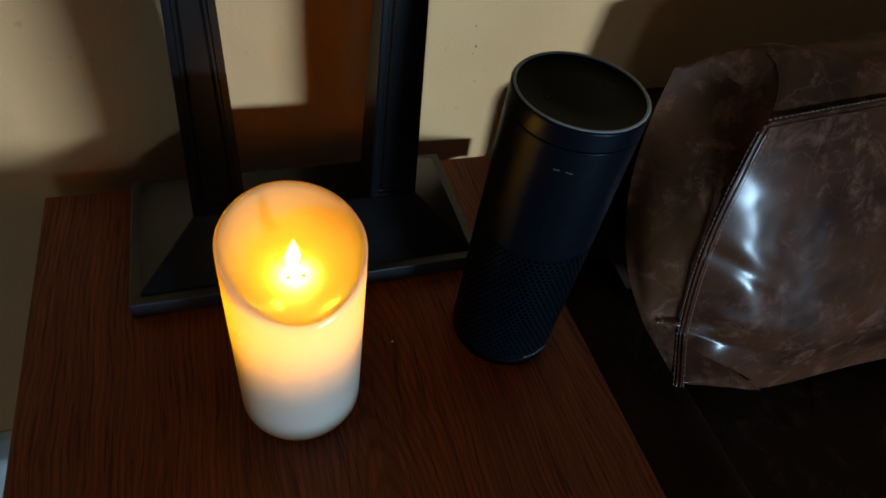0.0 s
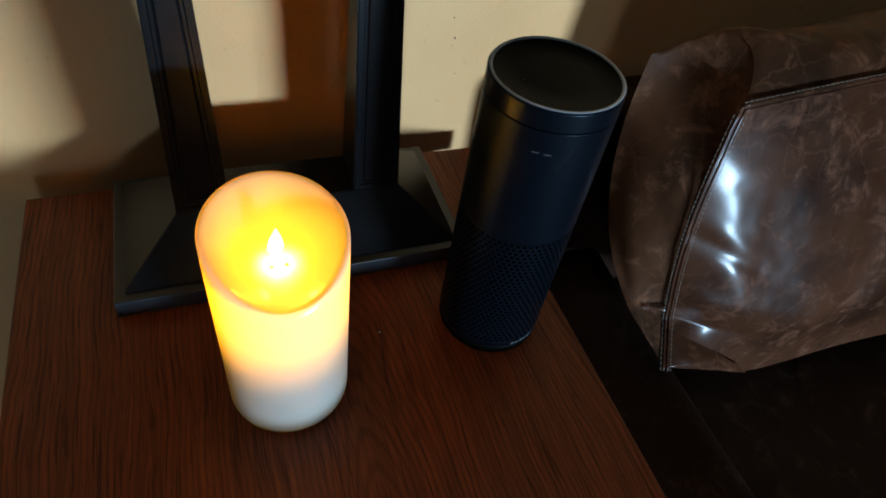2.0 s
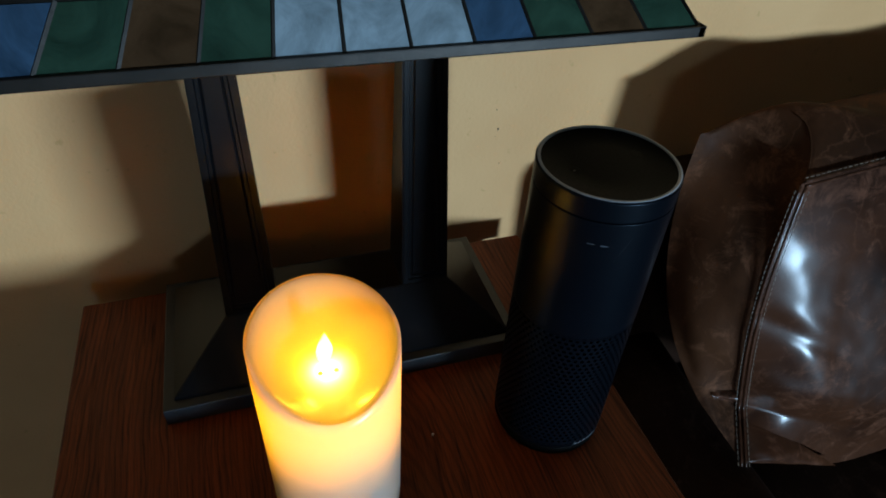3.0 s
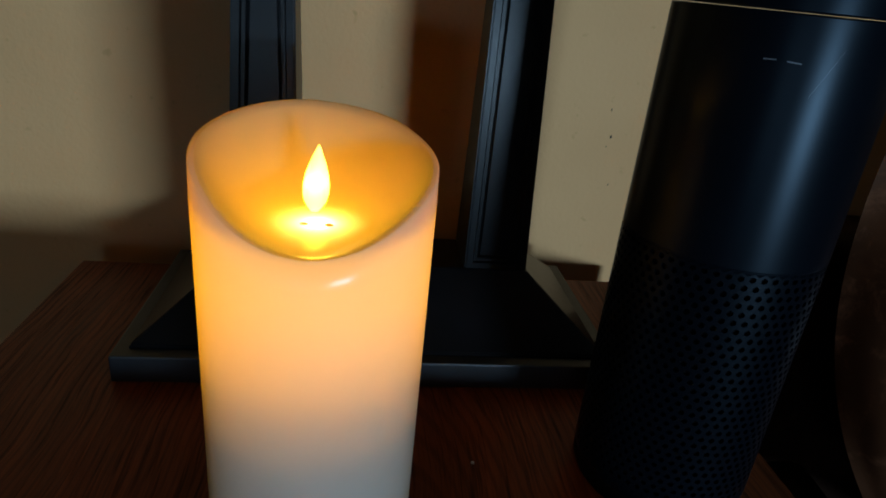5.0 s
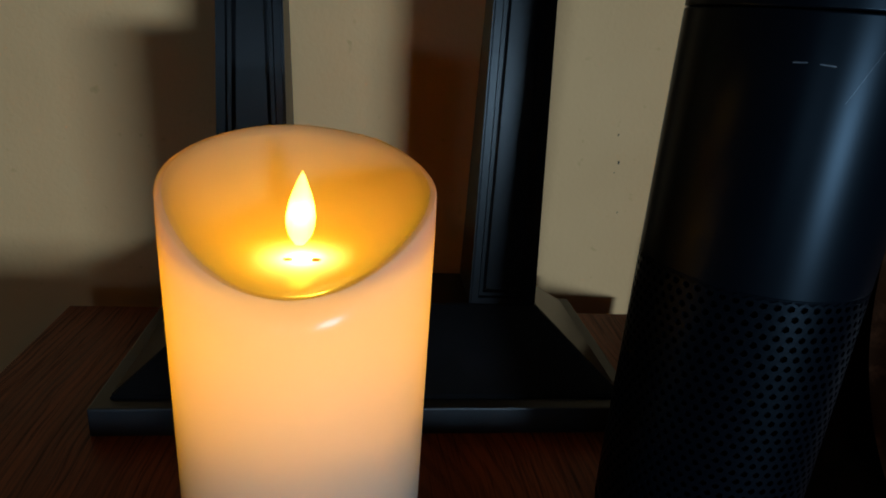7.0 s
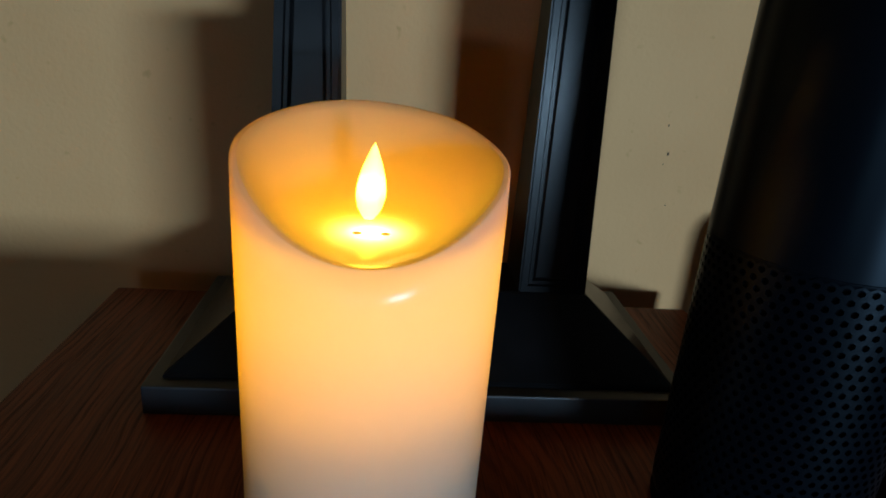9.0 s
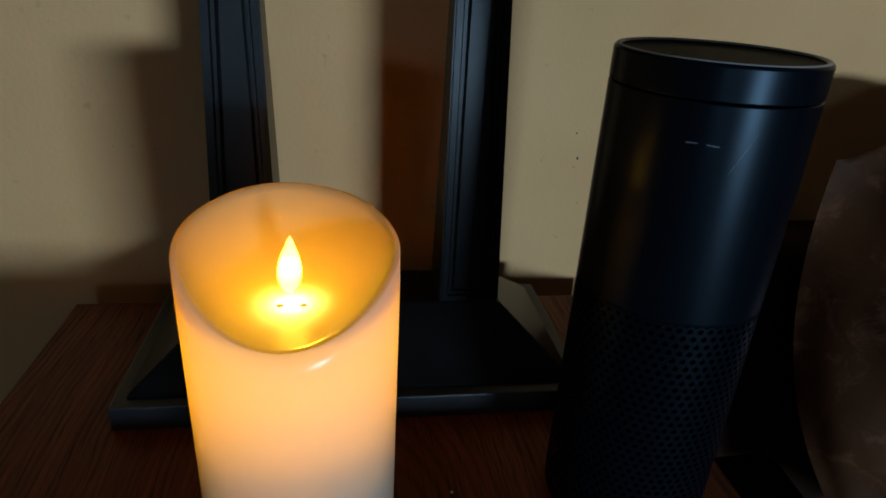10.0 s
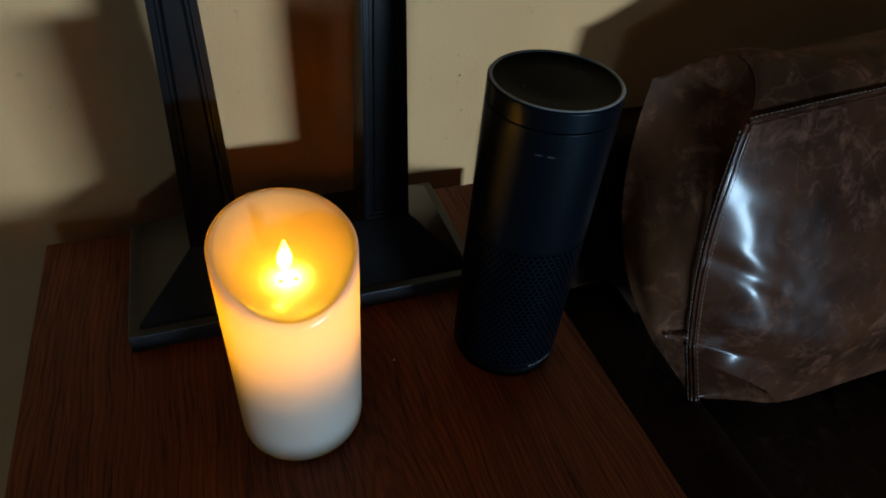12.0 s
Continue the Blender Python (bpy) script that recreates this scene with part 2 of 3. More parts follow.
pane_b.inputs["Transmission Weight"].default_value = 1.0
pane_b.inputs["Base Color"].default_value = (0.95, 0.97, 0.97, 1)

# ------------------------------------------------------------------ mesh helpers


def mesh_object(name, bm, mat, parent=None, label="", smooth=True, m=None):
    me = bpy.data.meshes.new(name)
    bmesh.ops.recalc_face_normals(bm, faces=bm.faces)
    bm.to_mesh(me)
    bm.free()
    if mat:
        me.materials.append(mat)
    for p in me.polygons:
        p.use_smooth = smooth
    ob = new(name, me)
    if parent:
        ob.parent = parent
    if m is not None:
        ob.matrix_local = m
    if label:
        ob["label"] = label
    return ob


def part(name, bm, mat, parent, label="", smooth=False, m=None):
    return mesh_object(name, bm, mat, parent, label, smooth, m)


def thing(name, at, label, category, group="", kind=""):
    ob = new(name)
    ob.empty_display_size = 0.05
    ob.location = at
    return tagged(ob, label, category, group, kind)


def box(x0, x1, y0, y1, z0, z1, bevel=0.0, seg=2):
    bm = bmesh.new()
    bmesh.ops.create_cube(bm, size=1)
    for v in bm.verts:
        v.co = ((x0 + x1) / 2 + v.co.x * (x1 - x0), (y0 + y1) / 2 + v.co.y * (y1 - y0), (z0 + z1) / 2 + v.co.z * (z1 - z0))
    if bevel:
        bmesh.ops.bevel(bm, geom=bm.edges[:], offset=bevel, segments=seg, affect="EDGES", profile=0.6)
    return bm


def add_box(bm, *dims, bevel=0.0):
    other = box(*dims, bevel=bevel)
    me = bpy.data.meshes.new("tmp")
    other.to_mesh(me)
    other.free()
    bm.from_mesh(me)
    bpy.data.meshes.remove(me)
    return bm


def lathe(profile, steps=96, cx=0.0, cy=0.0):
    """A turned shape from (radius, height) pairs; a radius of 0 closes it."""
    bm = bmesh.new()
    rings = []
    for r, z in profile:
        if r <= 0:
            rings.append([bm.verts.new((cx, cy, z))])
        else:
            rings.append([bm.verts.new((cx + r * math.cos(2 * math.pi * i / steps), cy + r * math.sin(2 * math.pi * i / steps), z)) for i in range(steps)])
    for a, b in zip(rings, rings[1:]):
        for i in range(steps):
            j = (i + 1) % steps
            if len(a) == 1 and len(b) > 1:
                bm.faces.new((a[0], b[i], b[j]))
            elif len(b) == 1 and len(a) > 1:
                bm.faces.new((a[i], b[0], a[j]))
            elif len(a) > 1:
                bm.faces.new((a[i], a[j], b[j], b[i]))
    return bm


def tube(points, radius, steps=8):
    bm = bmesh.new()
    rings = []
    for i, p in enumerate(points):
        a, b = points[max(0, i - 1)], points[min(len(points) - 1, i + 1)]
        d = (b - a).normalized()
        side = d.cross(Vector((0.3, -0.9, 0.35))).normalized()
        up = side.cross(d)
        rings.append([bm.verts.new(p + radius * (math.cos(2 * math.pi * k / steps) * side + math.sin(2 * math.pi * k / steps) * up)) for k in range(steps)])
    for a, b in zip(rings, rings[1:]):
        for k in range(steps):
            bm.faces.new((a[k], a[(k + 1) % steps], b[(k + 1) % steps], b[k]))
    bm.faces.new(rings[0])
    bm.faces.new(rings[-1][::-1])
    return bm


def structure(name, bm, mat, label, category, smooth=False):
    return tagged(mesh_object(name, bm, mat, smooth=smooth), label, category, kind="structure")


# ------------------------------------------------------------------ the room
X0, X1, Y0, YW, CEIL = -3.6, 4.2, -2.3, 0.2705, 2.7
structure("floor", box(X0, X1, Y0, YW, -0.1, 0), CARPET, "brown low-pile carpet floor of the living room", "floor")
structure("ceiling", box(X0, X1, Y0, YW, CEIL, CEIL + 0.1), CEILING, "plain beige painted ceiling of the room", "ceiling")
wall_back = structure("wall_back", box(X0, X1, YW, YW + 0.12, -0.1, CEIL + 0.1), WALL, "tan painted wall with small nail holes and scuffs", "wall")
structure("wall_left", box(X0 - 0.12, X0, Y0 - 0.12, YW + 0.12, -0.1, CEIL + 0.1), DARK_WALL, "unseen side wall of the room, kept dark to cut bounced light", "wall")
structure("wall_right", box(X1, X1 + 0.12, Y0 - 0.12, YW + 0.12, -0.1, CEIL + 0.1), DARK_WALL, "unseen side wall of the room, kept dark to cut bounced light", "wall")
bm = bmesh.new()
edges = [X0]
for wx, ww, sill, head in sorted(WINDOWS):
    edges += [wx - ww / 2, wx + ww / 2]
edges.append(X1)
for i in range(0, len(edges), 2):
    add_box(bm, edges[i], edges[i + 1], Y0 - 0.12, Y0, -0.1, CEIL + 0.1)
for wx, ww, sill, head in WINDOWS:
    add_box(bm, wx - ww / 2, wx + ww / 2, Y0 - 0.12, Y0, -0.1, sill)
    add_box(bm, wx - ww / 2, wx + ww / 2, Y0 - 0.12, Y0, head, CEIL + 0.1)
structure("wall_front", bm, DARK_WALL, "unseen wall with two low windows, kept dark to cut bounced light", "wall")
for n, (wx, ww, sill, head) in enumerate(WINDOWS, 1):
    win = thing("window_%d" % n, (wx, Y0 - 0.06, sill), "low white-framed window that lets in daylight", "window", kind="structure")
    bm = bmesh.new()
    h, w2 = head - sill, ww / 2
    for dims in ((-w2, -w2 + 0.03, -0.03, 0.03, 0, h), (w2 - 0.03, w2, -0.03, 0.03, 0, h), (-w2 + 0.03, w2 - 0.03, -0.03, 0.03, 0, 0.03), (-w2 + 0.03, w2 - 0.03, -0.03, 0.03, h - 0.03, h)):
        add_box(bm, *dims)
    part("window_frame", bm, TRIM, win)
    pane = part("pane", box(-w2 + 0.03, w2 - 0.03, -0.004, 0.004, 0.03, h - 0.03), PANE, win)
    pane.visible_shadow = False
bm = box(X0, X1, YW - 0.016, YW - 0.0005, 0.0, 0.165, 0.003)
structure("baseboard", bm, TRIM, "white painted baseboard along the tan wall", "baseboard")
for hx, hz, hr in ((0.2135, 0.1155, 0.0009), (0.2098, 0.1370, 0.0006), (0.2192, 0.0751, 0.0005), (0.2111, 0.1075, 0.0004)):
    bm = lathe([(0, 0.0004), (hr * 0.6, 0.0005), (hr, 0.0)], 10)
    part("nail_hole", bm, NAIL_HOLE, wall_back, m=pose(hx, YW, TOP + hz, 90, 0, 0) @ Matrix.Diagonal((1, 1.5, 1, 1)))

# ------------------------------------------------------------------ the end table
TXL, TXR, TYF, TYB = -0.191, 0.238, -0.29, 0.241
table = thing("end_table", ((TXL + TXR) / 2, (TYF + TYB) / 2, 0), "dark red-brown stained oak end table beside the sofa", "table")
hx, hy = (TXR - TXL) / 2, (TYB - TYF) / 2
part("tabletop", box(-hx, hx, -hy, hy, TOP - 0.026, TOP, 0.0022, 3), OAK, table)
for dims in ((-hx + 0.058, hx - 0.058, -hy + 0.03, -hy + 0.046), (-hx + 0.058, hx - 0.058, hy - 0.046, hy - 0.03), (-hx + 0.03, -hx + 0.046, -hy + 0.058, hy - 0.058), (hx - 0.046, hx - 0.03, -hy + 0.058, hy - 0.058)):
    part("side_panel", box(*dims, 0.19, TOP - 0.026), OAK, table)
part("shelf", box(-hx + 0.046, hx - 0.046, -hy + 0.046, hy - 0.046, 0.19, 0.208), OAK, table)
for sx in (-1, 1):
    for sy in (-1, 1):
        lx, ly = sx * (hx - 0.036), sy * (hy - 0.036)
        part("leg", box(lx - 0.022, lx + 0.022, ly - 0.022, ly + 0.022, 0, TOP - 0.026, 0.002), OAK, table)

# ------------------------------------------------------------------ the flickering wax candle
CR = 0.0425


def rim_height(a):
    return 0.15849 + -0.00144 * math.cos(a) + 0.01431 * math.sin(a) + 0.00296 * math.cos(2 * a) + -0.00069 * math.sin(2 * a) + 0.00009 * math.cos(3 * a) + -0.00137 * math.sin(3 * a) + 0.0016 * math.exp(-((a - 0.85) / 0.45) ** 2)


def candle_wax():
    bm = bmesh.new()
    steps = 128
    rows = []
    side = [(0.0, 0.90), (0.0, 0.965), (0.0012, 0.99), (0.004, 1.0)]

    def ring(fn):
        rows.append([bm.verts.new(fn(2 * math.pi * i / steps)) for i in range(steps)])

    for z, k in side:
        ring(lambda a, z=z, k=k: (k * CR * math.cos(a), k * CR * math.sin(a), z))
    for f in (0.2, 0.4, 0.6, 0.8, 0.93):
        ring(lambda a, f=f: (CR * math.cos(a), CR * math.sin(a), 0.004 + f * (rim_height(a) - 0.006)))
    floor_z = 0.1365
    for k, g in ((0.995, 0.985), (0.978, 0.9985), (0.945, 1.0), (0.915, 0.985), (0.885, 0.93)):
        ring(lambda a, k=k, g=g: (k * CR * math.cos(a), k * CR * math.sin(a), floor_z + g * (rim_height(a) - floor_z) - (1 - g) * 0.004))
    for k, g in ((0.85, 0.84), (0.80, 0.70), (0.74, 0.53), (0.66, 0.34), (0.57, 0.19), (0.47, 0.09), (0.36, 0.03), (0.25, 0.008), (0.14, 0.0), (0.05, 0.0)):
        ring(lambda a, k=k, g=g: (k * CR * math.cos(a), k * CR * math.sin(a), floor_z + g * max(0.003, rim_height(a) - floor_z) - 0.0004))
    split = 12
    wall, hollow = bm, bmesh.new()
    inner = [[hollow.verts.new(v.co) for v in row] for row in rows[split - 1:]]
    for row in rows[split:]:
        for v in row:
            bm.verts.remove(v)
    for target, rings in ((wall, rows[:split]), (hollow, inner)):
        for a, b in zip(rings, rings[1:]):
            for i in range(steps):
                j = (i + 1) % steps
                target.faces.new((a[i], a[j], b[j], b[i]))
    wall.faces.new(rows[0][::-1])
    hollow.faces.new(inner[-1])
    return wall, hollow


def flame_shape():
    bm = bmesh.new()
    steps, rows = 24, []
    for z, w in ((0.0, 0.30), (0.06, 0.55), (0.15, 0.82), (0.28, 0.98), (0.40, 1.0), (0.55, 0.88), (0.70, 0.66), (0.84, 0.38), (0.94, 0.17)):
        rows.append([bm.verts.new((0.0047 * w * math.cos(2 * math.pi * i / steps), 0.0019 * w * math.sin(2 * math.pi * i / steps), 0.0250 * z)) for i in range(steps)])
    tip = bm.verts.new((0, 0, 0.0250))
    for a, b in zip(rows, rows[1:]):
        for i in range(steps):
            bm.faces.new((a[i], a[(i + 1) % steps], b[(i + 1) % steps], b[i]))
    for i in range(steps):
        bm.faces.new((rows[-1][i], rows[-1][(i + 1) % steps], tip))
    bm.faces.new(rows[0][::-1])
    return bm


candle = thing("pillar_candle", (0, 0, TOP), "lit ivory wax pillar candle glowing orange, slanted rim, on table", "candle")
wall_bm, hollow_bm = candle_wax()
part("wax", wall_bm, WAX, candle, smooth=True)
part("melted_hollow", hollow_bm, MELT, candle, "dished hollow round the flame with amber glow painted in", True)
part("flame", flame_shape(), FLAME, candle, "pointed flat glowing plastic flame", True, pose(-0.001, 0.0012, 0.1395, 2, 3, 4))
# unseen core, added to cut off the glow low in the wax
part("glow_blocker", lathe([(0, 0.002), (0.026, 0.002), (0.026, 0.088), (0.024, 0.092), (0.012, 0.094), (0, 0.094)], 48), BLACK_PLASTIC, candle, smooth=True)
for hx_ in (-0.0042, 0.0046):
    part("wick_hole", lathe([(0, 0.00012), (0.0010, 0.00015), (0.0016, 0.0001)], 12), PIT, candle, "small scorched pit beside the flame", True, pose(hx_, -0.0036, 0.1362))

# ------------------------------------------------------------------ the cylinder loudspeaker
SX, SY, SR, SH = 0.1714, 0.0241, 0.0418, 0.235
speaker = thing("smart_speaker", (SX, SY, TOP), "tall satin-black cylinder loudspeaker with perforated lower half", "speaker")
HOLES_TOP, ROW, COLS = 0.1305, 0.00378, 60
part("upper_sleeve", lathe([(SR - 0.002, HOLES_TOP), (SR - 0.0003, HOLES_TOP), (SR, HOLES_TOP + 0.0002), (SR, HOLES_TOP + 0.0006), (SR, 0.200), (SR, 0.2205), (SR, 0.2208), (SR - 0.0003, 0.2211), (SR - 0.002, 0.2212)], 128), BLACK_METAL, speaker, smooth=True)
part("dial_collar", lathe([(SR - 0.002, 0.2216), (SR - 0.0003, 0.2217), (SR, 0.2220), (SR, 0.2223), (SR, 0.2336), (SR, 0.2340), (SR - 0.0004, SH - 0.0004), (SR - 0.0009, SH)], 128), BLACK_METAL, speaker, "turning volume collar above a thin gap", True)
part("light_ring", lathe([(SR - 0.0009, SH + 0.0001), (SR - 0.0013, SH + 0.0005), (SR - 0.0026, SH + 0.0004), (SR - 0.0030, SH - 0.0004)], 128), RING, speaker, "thin pale grey ring round the top", True)
part("top_plate", lathe([(SR - 0.0030, SH - 0.0006), (SR - 0.0034, SH - 0.0010), (0.02, SH - 0.0012), (0, SH - 0.0012)], 96), BLACK_PLASTIC, speaker, smooth=True)
part("core", lathe([(SR - 0.0016, 0.006), (SR - 0.0016, HOLES_TOP + 0.08), (0, HOLES_TOP + 0.08)], 64), CORE, speaker, smooth=True)
part("base_ring", lathe([(0, 0.0), (SR - 0.003, 0.0), (SR - 0.0012, 0.0008), (SR - 0.0004, 0.003), (SR - 0.0004, 0.0088), (SR - 0.001, 0.0096), (SR - 0.003, 0.0098)], 96), BLACK_PLASTIC, speaker, smooth=True)


def perforated_sleeve():
    """Hexagonal cells round the cylinder, each with a round hole through the sheet."""
    bm = bmesh.new()
    rows_n = 31
    step = 2 * math.pi / COLS

    def at(a, z, r):
        return (r * math.cos(a), r * math.sin(a), z)

    keep = {}

    def outer(a, z):
        key = (round((a / step) * 6) % (6 * COLS), round(z * 1e5))
        if key not in keep:
            keep[key] = bm.verts.new(at(a, z, SR))
        return keep[key]

    # corners of a pointed-top hexagon: width step, rows ROW apart
    corner = [(0, 2 / 3), (-0.5, 1 / 3), (-0.5, -1 / 3), (0, -2 / 3), (0.5, -1 / 3), (0.5, 1 / 3)]
    hole = 0.00138
    for r in range(rows_n):
        zc = HOLES_TOP - 0.0028 - r * ROW
        for c in range(COLS):
            ac = (c + 0.5 * (r % 2)) * step
            out, ins, deep = [], [], []
            for du, dv in corner:
                z = min(zc + dv * ROW, HOLES_TOP) if r == 0 else zc + dv * ROW
                out.append(outer(ac + du * step, z))
            for k in range(6):
                ang = math.pi / 2 + k * math.pi / 3
                da, dz = hole * math.cos(ang) / SR, hole * math.sin(ang)
                ins.append(bm.verts.new(at(ac + da, zc + dz, SR)))
                deep.append(bm.verts.new(at(ac + da, zc + dz, SR - 0.0013)))
            for k in range(6):
                j = (k + 1) % 6
                bm.faces.new((out[k], out[j], ins[j], ins[k]))
                bm.faces.new((ins[k], ins[j], deep[j], deep[k]))
    return bm


part("perforated_sleeve", perforated_sleeve(), BLACK_METAL, speaker, "lower sleeve pierced by rows of round holes")
part("rim_strip", lathe([(SR - 0.0005, HOLES_TOP + 0.0004), (SR - 0.0002, HOLES_TOP - 0.0022), (SR - 0.0012, HOLES_TOP - 0.0026)], 96), BLACK_METAL, speaker, smooth=True)
part("foot_strip", lathe([(SR - 0.0012, 0.0165), (SR - 0.0002, 0.0155), (SR - 0.0001, 0.0100), (SR - 0.003, 0.0097)], 96), BLACK_METAL, speaker, smooth=True)
for bx, by in ((-0.0232, -0.003), (0.0215, 0.005)):
    part("button", lathe([(0, 0.00016), (0.0030, 0.00016), (0.0040, 0.00014), (0.0046, 0.0)], 24), BLACK_PLASTIC, speaker, "small round push button", True, pose(bx, by, SH - 0.0013))
part("button_mark", lathe([(0, 0.0001), (0.0007, 0.0001), (0.0008, 0.0)], 12), FAINT, speaker, m=pose(-0.0232, -0.003, SH - 0.0011))


def on_sleeve(a0, a1, z0, z1, thick=0.00025, steps=6, slant=0.0):
    """A thin strip lying on the sleeve between two angles, in degrees."""
    bm = bmesh.new()
    lo, hi = [], []
    for i in range(steps + 1):
        a = radians(a0 + (a1 - a0) * i / steps)
        s = slant * i / steps
        for row, z in ((lo, z0), (hi, z1)):
            row.append(bm.verts.new(((SR + thick) * math.cos(a), (SR + thick) * math.sin(a), z + s)))
    for i in range(steps):
        bm.faces.new((lo[i], lo[i + 1], hi[i + 1], hi[i]))
    return bm


for a0, a1, s in ((-127, -121.5, 0.0002), (-117, -111, -0.0003)):
    part("scuff", on_sleeve(a0, a1, 0.2060, 0.2064, slant=s), SCUFF, speaker, "short pale scratch in the black finish")
part("scratch", on_sleeve(-104, -94, 0.1955, 0.1957, slant=0.016), FAINT, speaker, "fine slanting scratch in the black finish")
for k in range(6):
    a = -88 + k * 5.4
    part("printed_mark", on_sleeve(a, a + 3.8, 0.0115, 0.0140 - 0.0006 * (k % 2), 0.0004), GREY_MARK, speaker, "pale grey printed bar")

# ------------------------------------------------------------------ the table lamp with two posts
BX0, BX1, BY0, BY1 = -0.1165, 0.1745, 0.0885, 0.2320
LZ = 0.0165
PY0, PY1 = 0.1392, 0.1850
RIDGE = 0.0545
lamp_thing = thing("table_lamp", (0.029, 0.16, TOP), "espresso wooden two-post table lamp with stained-glass shade, unlit", "lamp")
OFF = Matrix.Translation((-0.029, -0.16, 0))


def lamp_plinth():
    bm = box(BX0, BX1, BY0, BY1, 0.0, LZ, 0.0012, 2)
    return bm


def lamp_hip():
    """The low hipped roof of the foot, from a narrow ledge up to a flat ridge under the posts."""
    bm = bmesh.new()
    e = 0.0085
    low = [(BX0 + e, BY0 + e), (BX1 - e, BY0 + e), (BX1 - e, BY1 - e), (BX0 + e, BY1 - e)]
    top = [(-0.0620, PY0 - 0.0005), (0.1220, PY0 - 0.0005), (0.1220, PY1 + 0.0005), (-0.0620, PY1 + 0.0005)]
    a = [bm.verts.new((x, y, LZ - 0.001)) for x, y in low]
    b = [bm.verts.new((x, y, LZ + 0.0022)) for x, y in low]
    c = [bm.verts.new((x, y, RIDGE)) for x, y in top]
    for lo, hi in ((a, b), (b, c)):
        for i in range(4):
            bm.faces.new((lo[i], lo[(i + 1) % 4], hi[(i + 1) % 4], hi[i]))
    bm.faces.new(c)
    bm.faces.new(a[::-1])
    bmesh.ops.bevel(bm, geom=[ed for ed in bm.edges if ed.calc_length() > 0.02], offset=0.0007, segments=2, affect="EDGES")
    return bm


def lamp_post(inner0, inner1, outer0, outer1):
    """A post that tapers upward; its front carries a sunk panel with a stepped moulding."""
    z0, z1 = RIDGE - 0.001, 0.335
    bm = bmesh.new()

    def lean(a, b, z):
        return a + (b - a) * (z - RIDGE) / (0.22 - RIDGE)

    def rect(inset, y0, y1, za, zb):
        pts = []
        for is_inner, z in ((True, za), (False, za), (False, zb), (True, zb)):
            x = lean(inner0, inner1, z) if is_inner else lean(outer0, outer1, z)
            s = 1 if (outer0 > inner0) == is_inner else -1
            pts.append(bm.verts.new((x + s * inset, y0 if z == za else y1, z)))
        return pts

    steps = [(0.0, 0.0), (0.0048, 0.0), (0.0056, 0.0016), (0.0076, 0.0016), (0.0084, 0.0030), (0.0096, 0.0022)]
    loops = [rect(i, PY0 + d, PY0 + d, z0 + i, z1 - i) for i, d in steps]
    for a, b in zip(loops, loops[1:]):
        for k in range(4):
            bm.faces.new((a[k], a[(k + 1) % 4], b[(k + 1) % 4], b[k]))
    bm.faces.new(loops[-1])
    back = rect(0.0, PY1, PY1 - 0.034, z0, z1)
    for k in range(4):
        bm.faces.new((loops[0][(k + 1) % 4], loops[0][k], back[k], back[(k + 1) % 4]))
    bm.faces.new(back[::-1])
    rim = [ed for ed in bm.edges if all(v in loops[0] or v in back for v in ed.verts)]
    bmesh.ops.bevel(bm, geom=rim, offset=0.0011, segments=2, affect="EDGES")
    return bm


part("foot", lamp_plinth(), SHEEN_ESPRESSO, lamp_thing, m=OFF)
part("hipped_base", lamp_hip(), ESPRESSO, lamp_thing, m=OFF)
part("post", lamp_post(0.0818, 0.0805, 0.1218, 0.1135), ESPRESSO, lamp_thing, "espresso post with a sunk moulded panel", m=OFF)
part("post", lamp_post(-0.0212, -0.0232, -0.0622, -0.0548), ESPRESSO, lamp_thing, "espresso post with a sunk moulded panel", m=OFF)
part("crossbar", box(-0.058, 0.116, 0.147, 0.177, 0.335, 0.355, 0.002), ESPRESSO, lamp_thing, m=OFF)
# shade: four leaning sides of leaded glass over a bronze rim
RX0, RX1, RY0, RY1, RZ = -0.175, 0.233, 0.0560, 0.2640, 0.294
TX0, TX1, TY0, TY1, TZ = -0.045, 0.103, 0.120, 0.200, 0.445
shade = new("shade")
shade.parent = lamp_thing
shade["label"] = "leaded stained-glass shade with dark bronze rim"
shade_low = [Vector((RX0, RY0, RZ)), Vector((RX1, RY0, RZ)), Vector((RX1, RY1, RZ)), Vector((RX0, RY1, RZ))]
shade_top = [Vector((TX0, TY0, TZ)), Vector((TX1, TY0, TZ)), Vector((TX1, TY1, TZ)), Vector((TX0, TY1, TZ))]
bm = bmesh.new()
for i in range(4):
    a, b = shade_low[i], shade_low[(i + 1) % 4]
    t = 0.0026
    add_box(bm, min(a.x, b.x) - t, max(a.x, b.x) + t, min(a.y, b.y) - t, max(a.y, b.y) + t, RZ - 0.0032, RZ + 0.0032, bevel=0.0008)
part("rim", bm, BRONZE, shade, "dark bronze lower rim", m=OFF)
rng = random.Random(4)
FRONT_BORDER = (0, 1, 0, 3, 0, 2, 2, 2, 1, 0, 3, 0)      # tints of the front border panes
bars = bmesh.new()
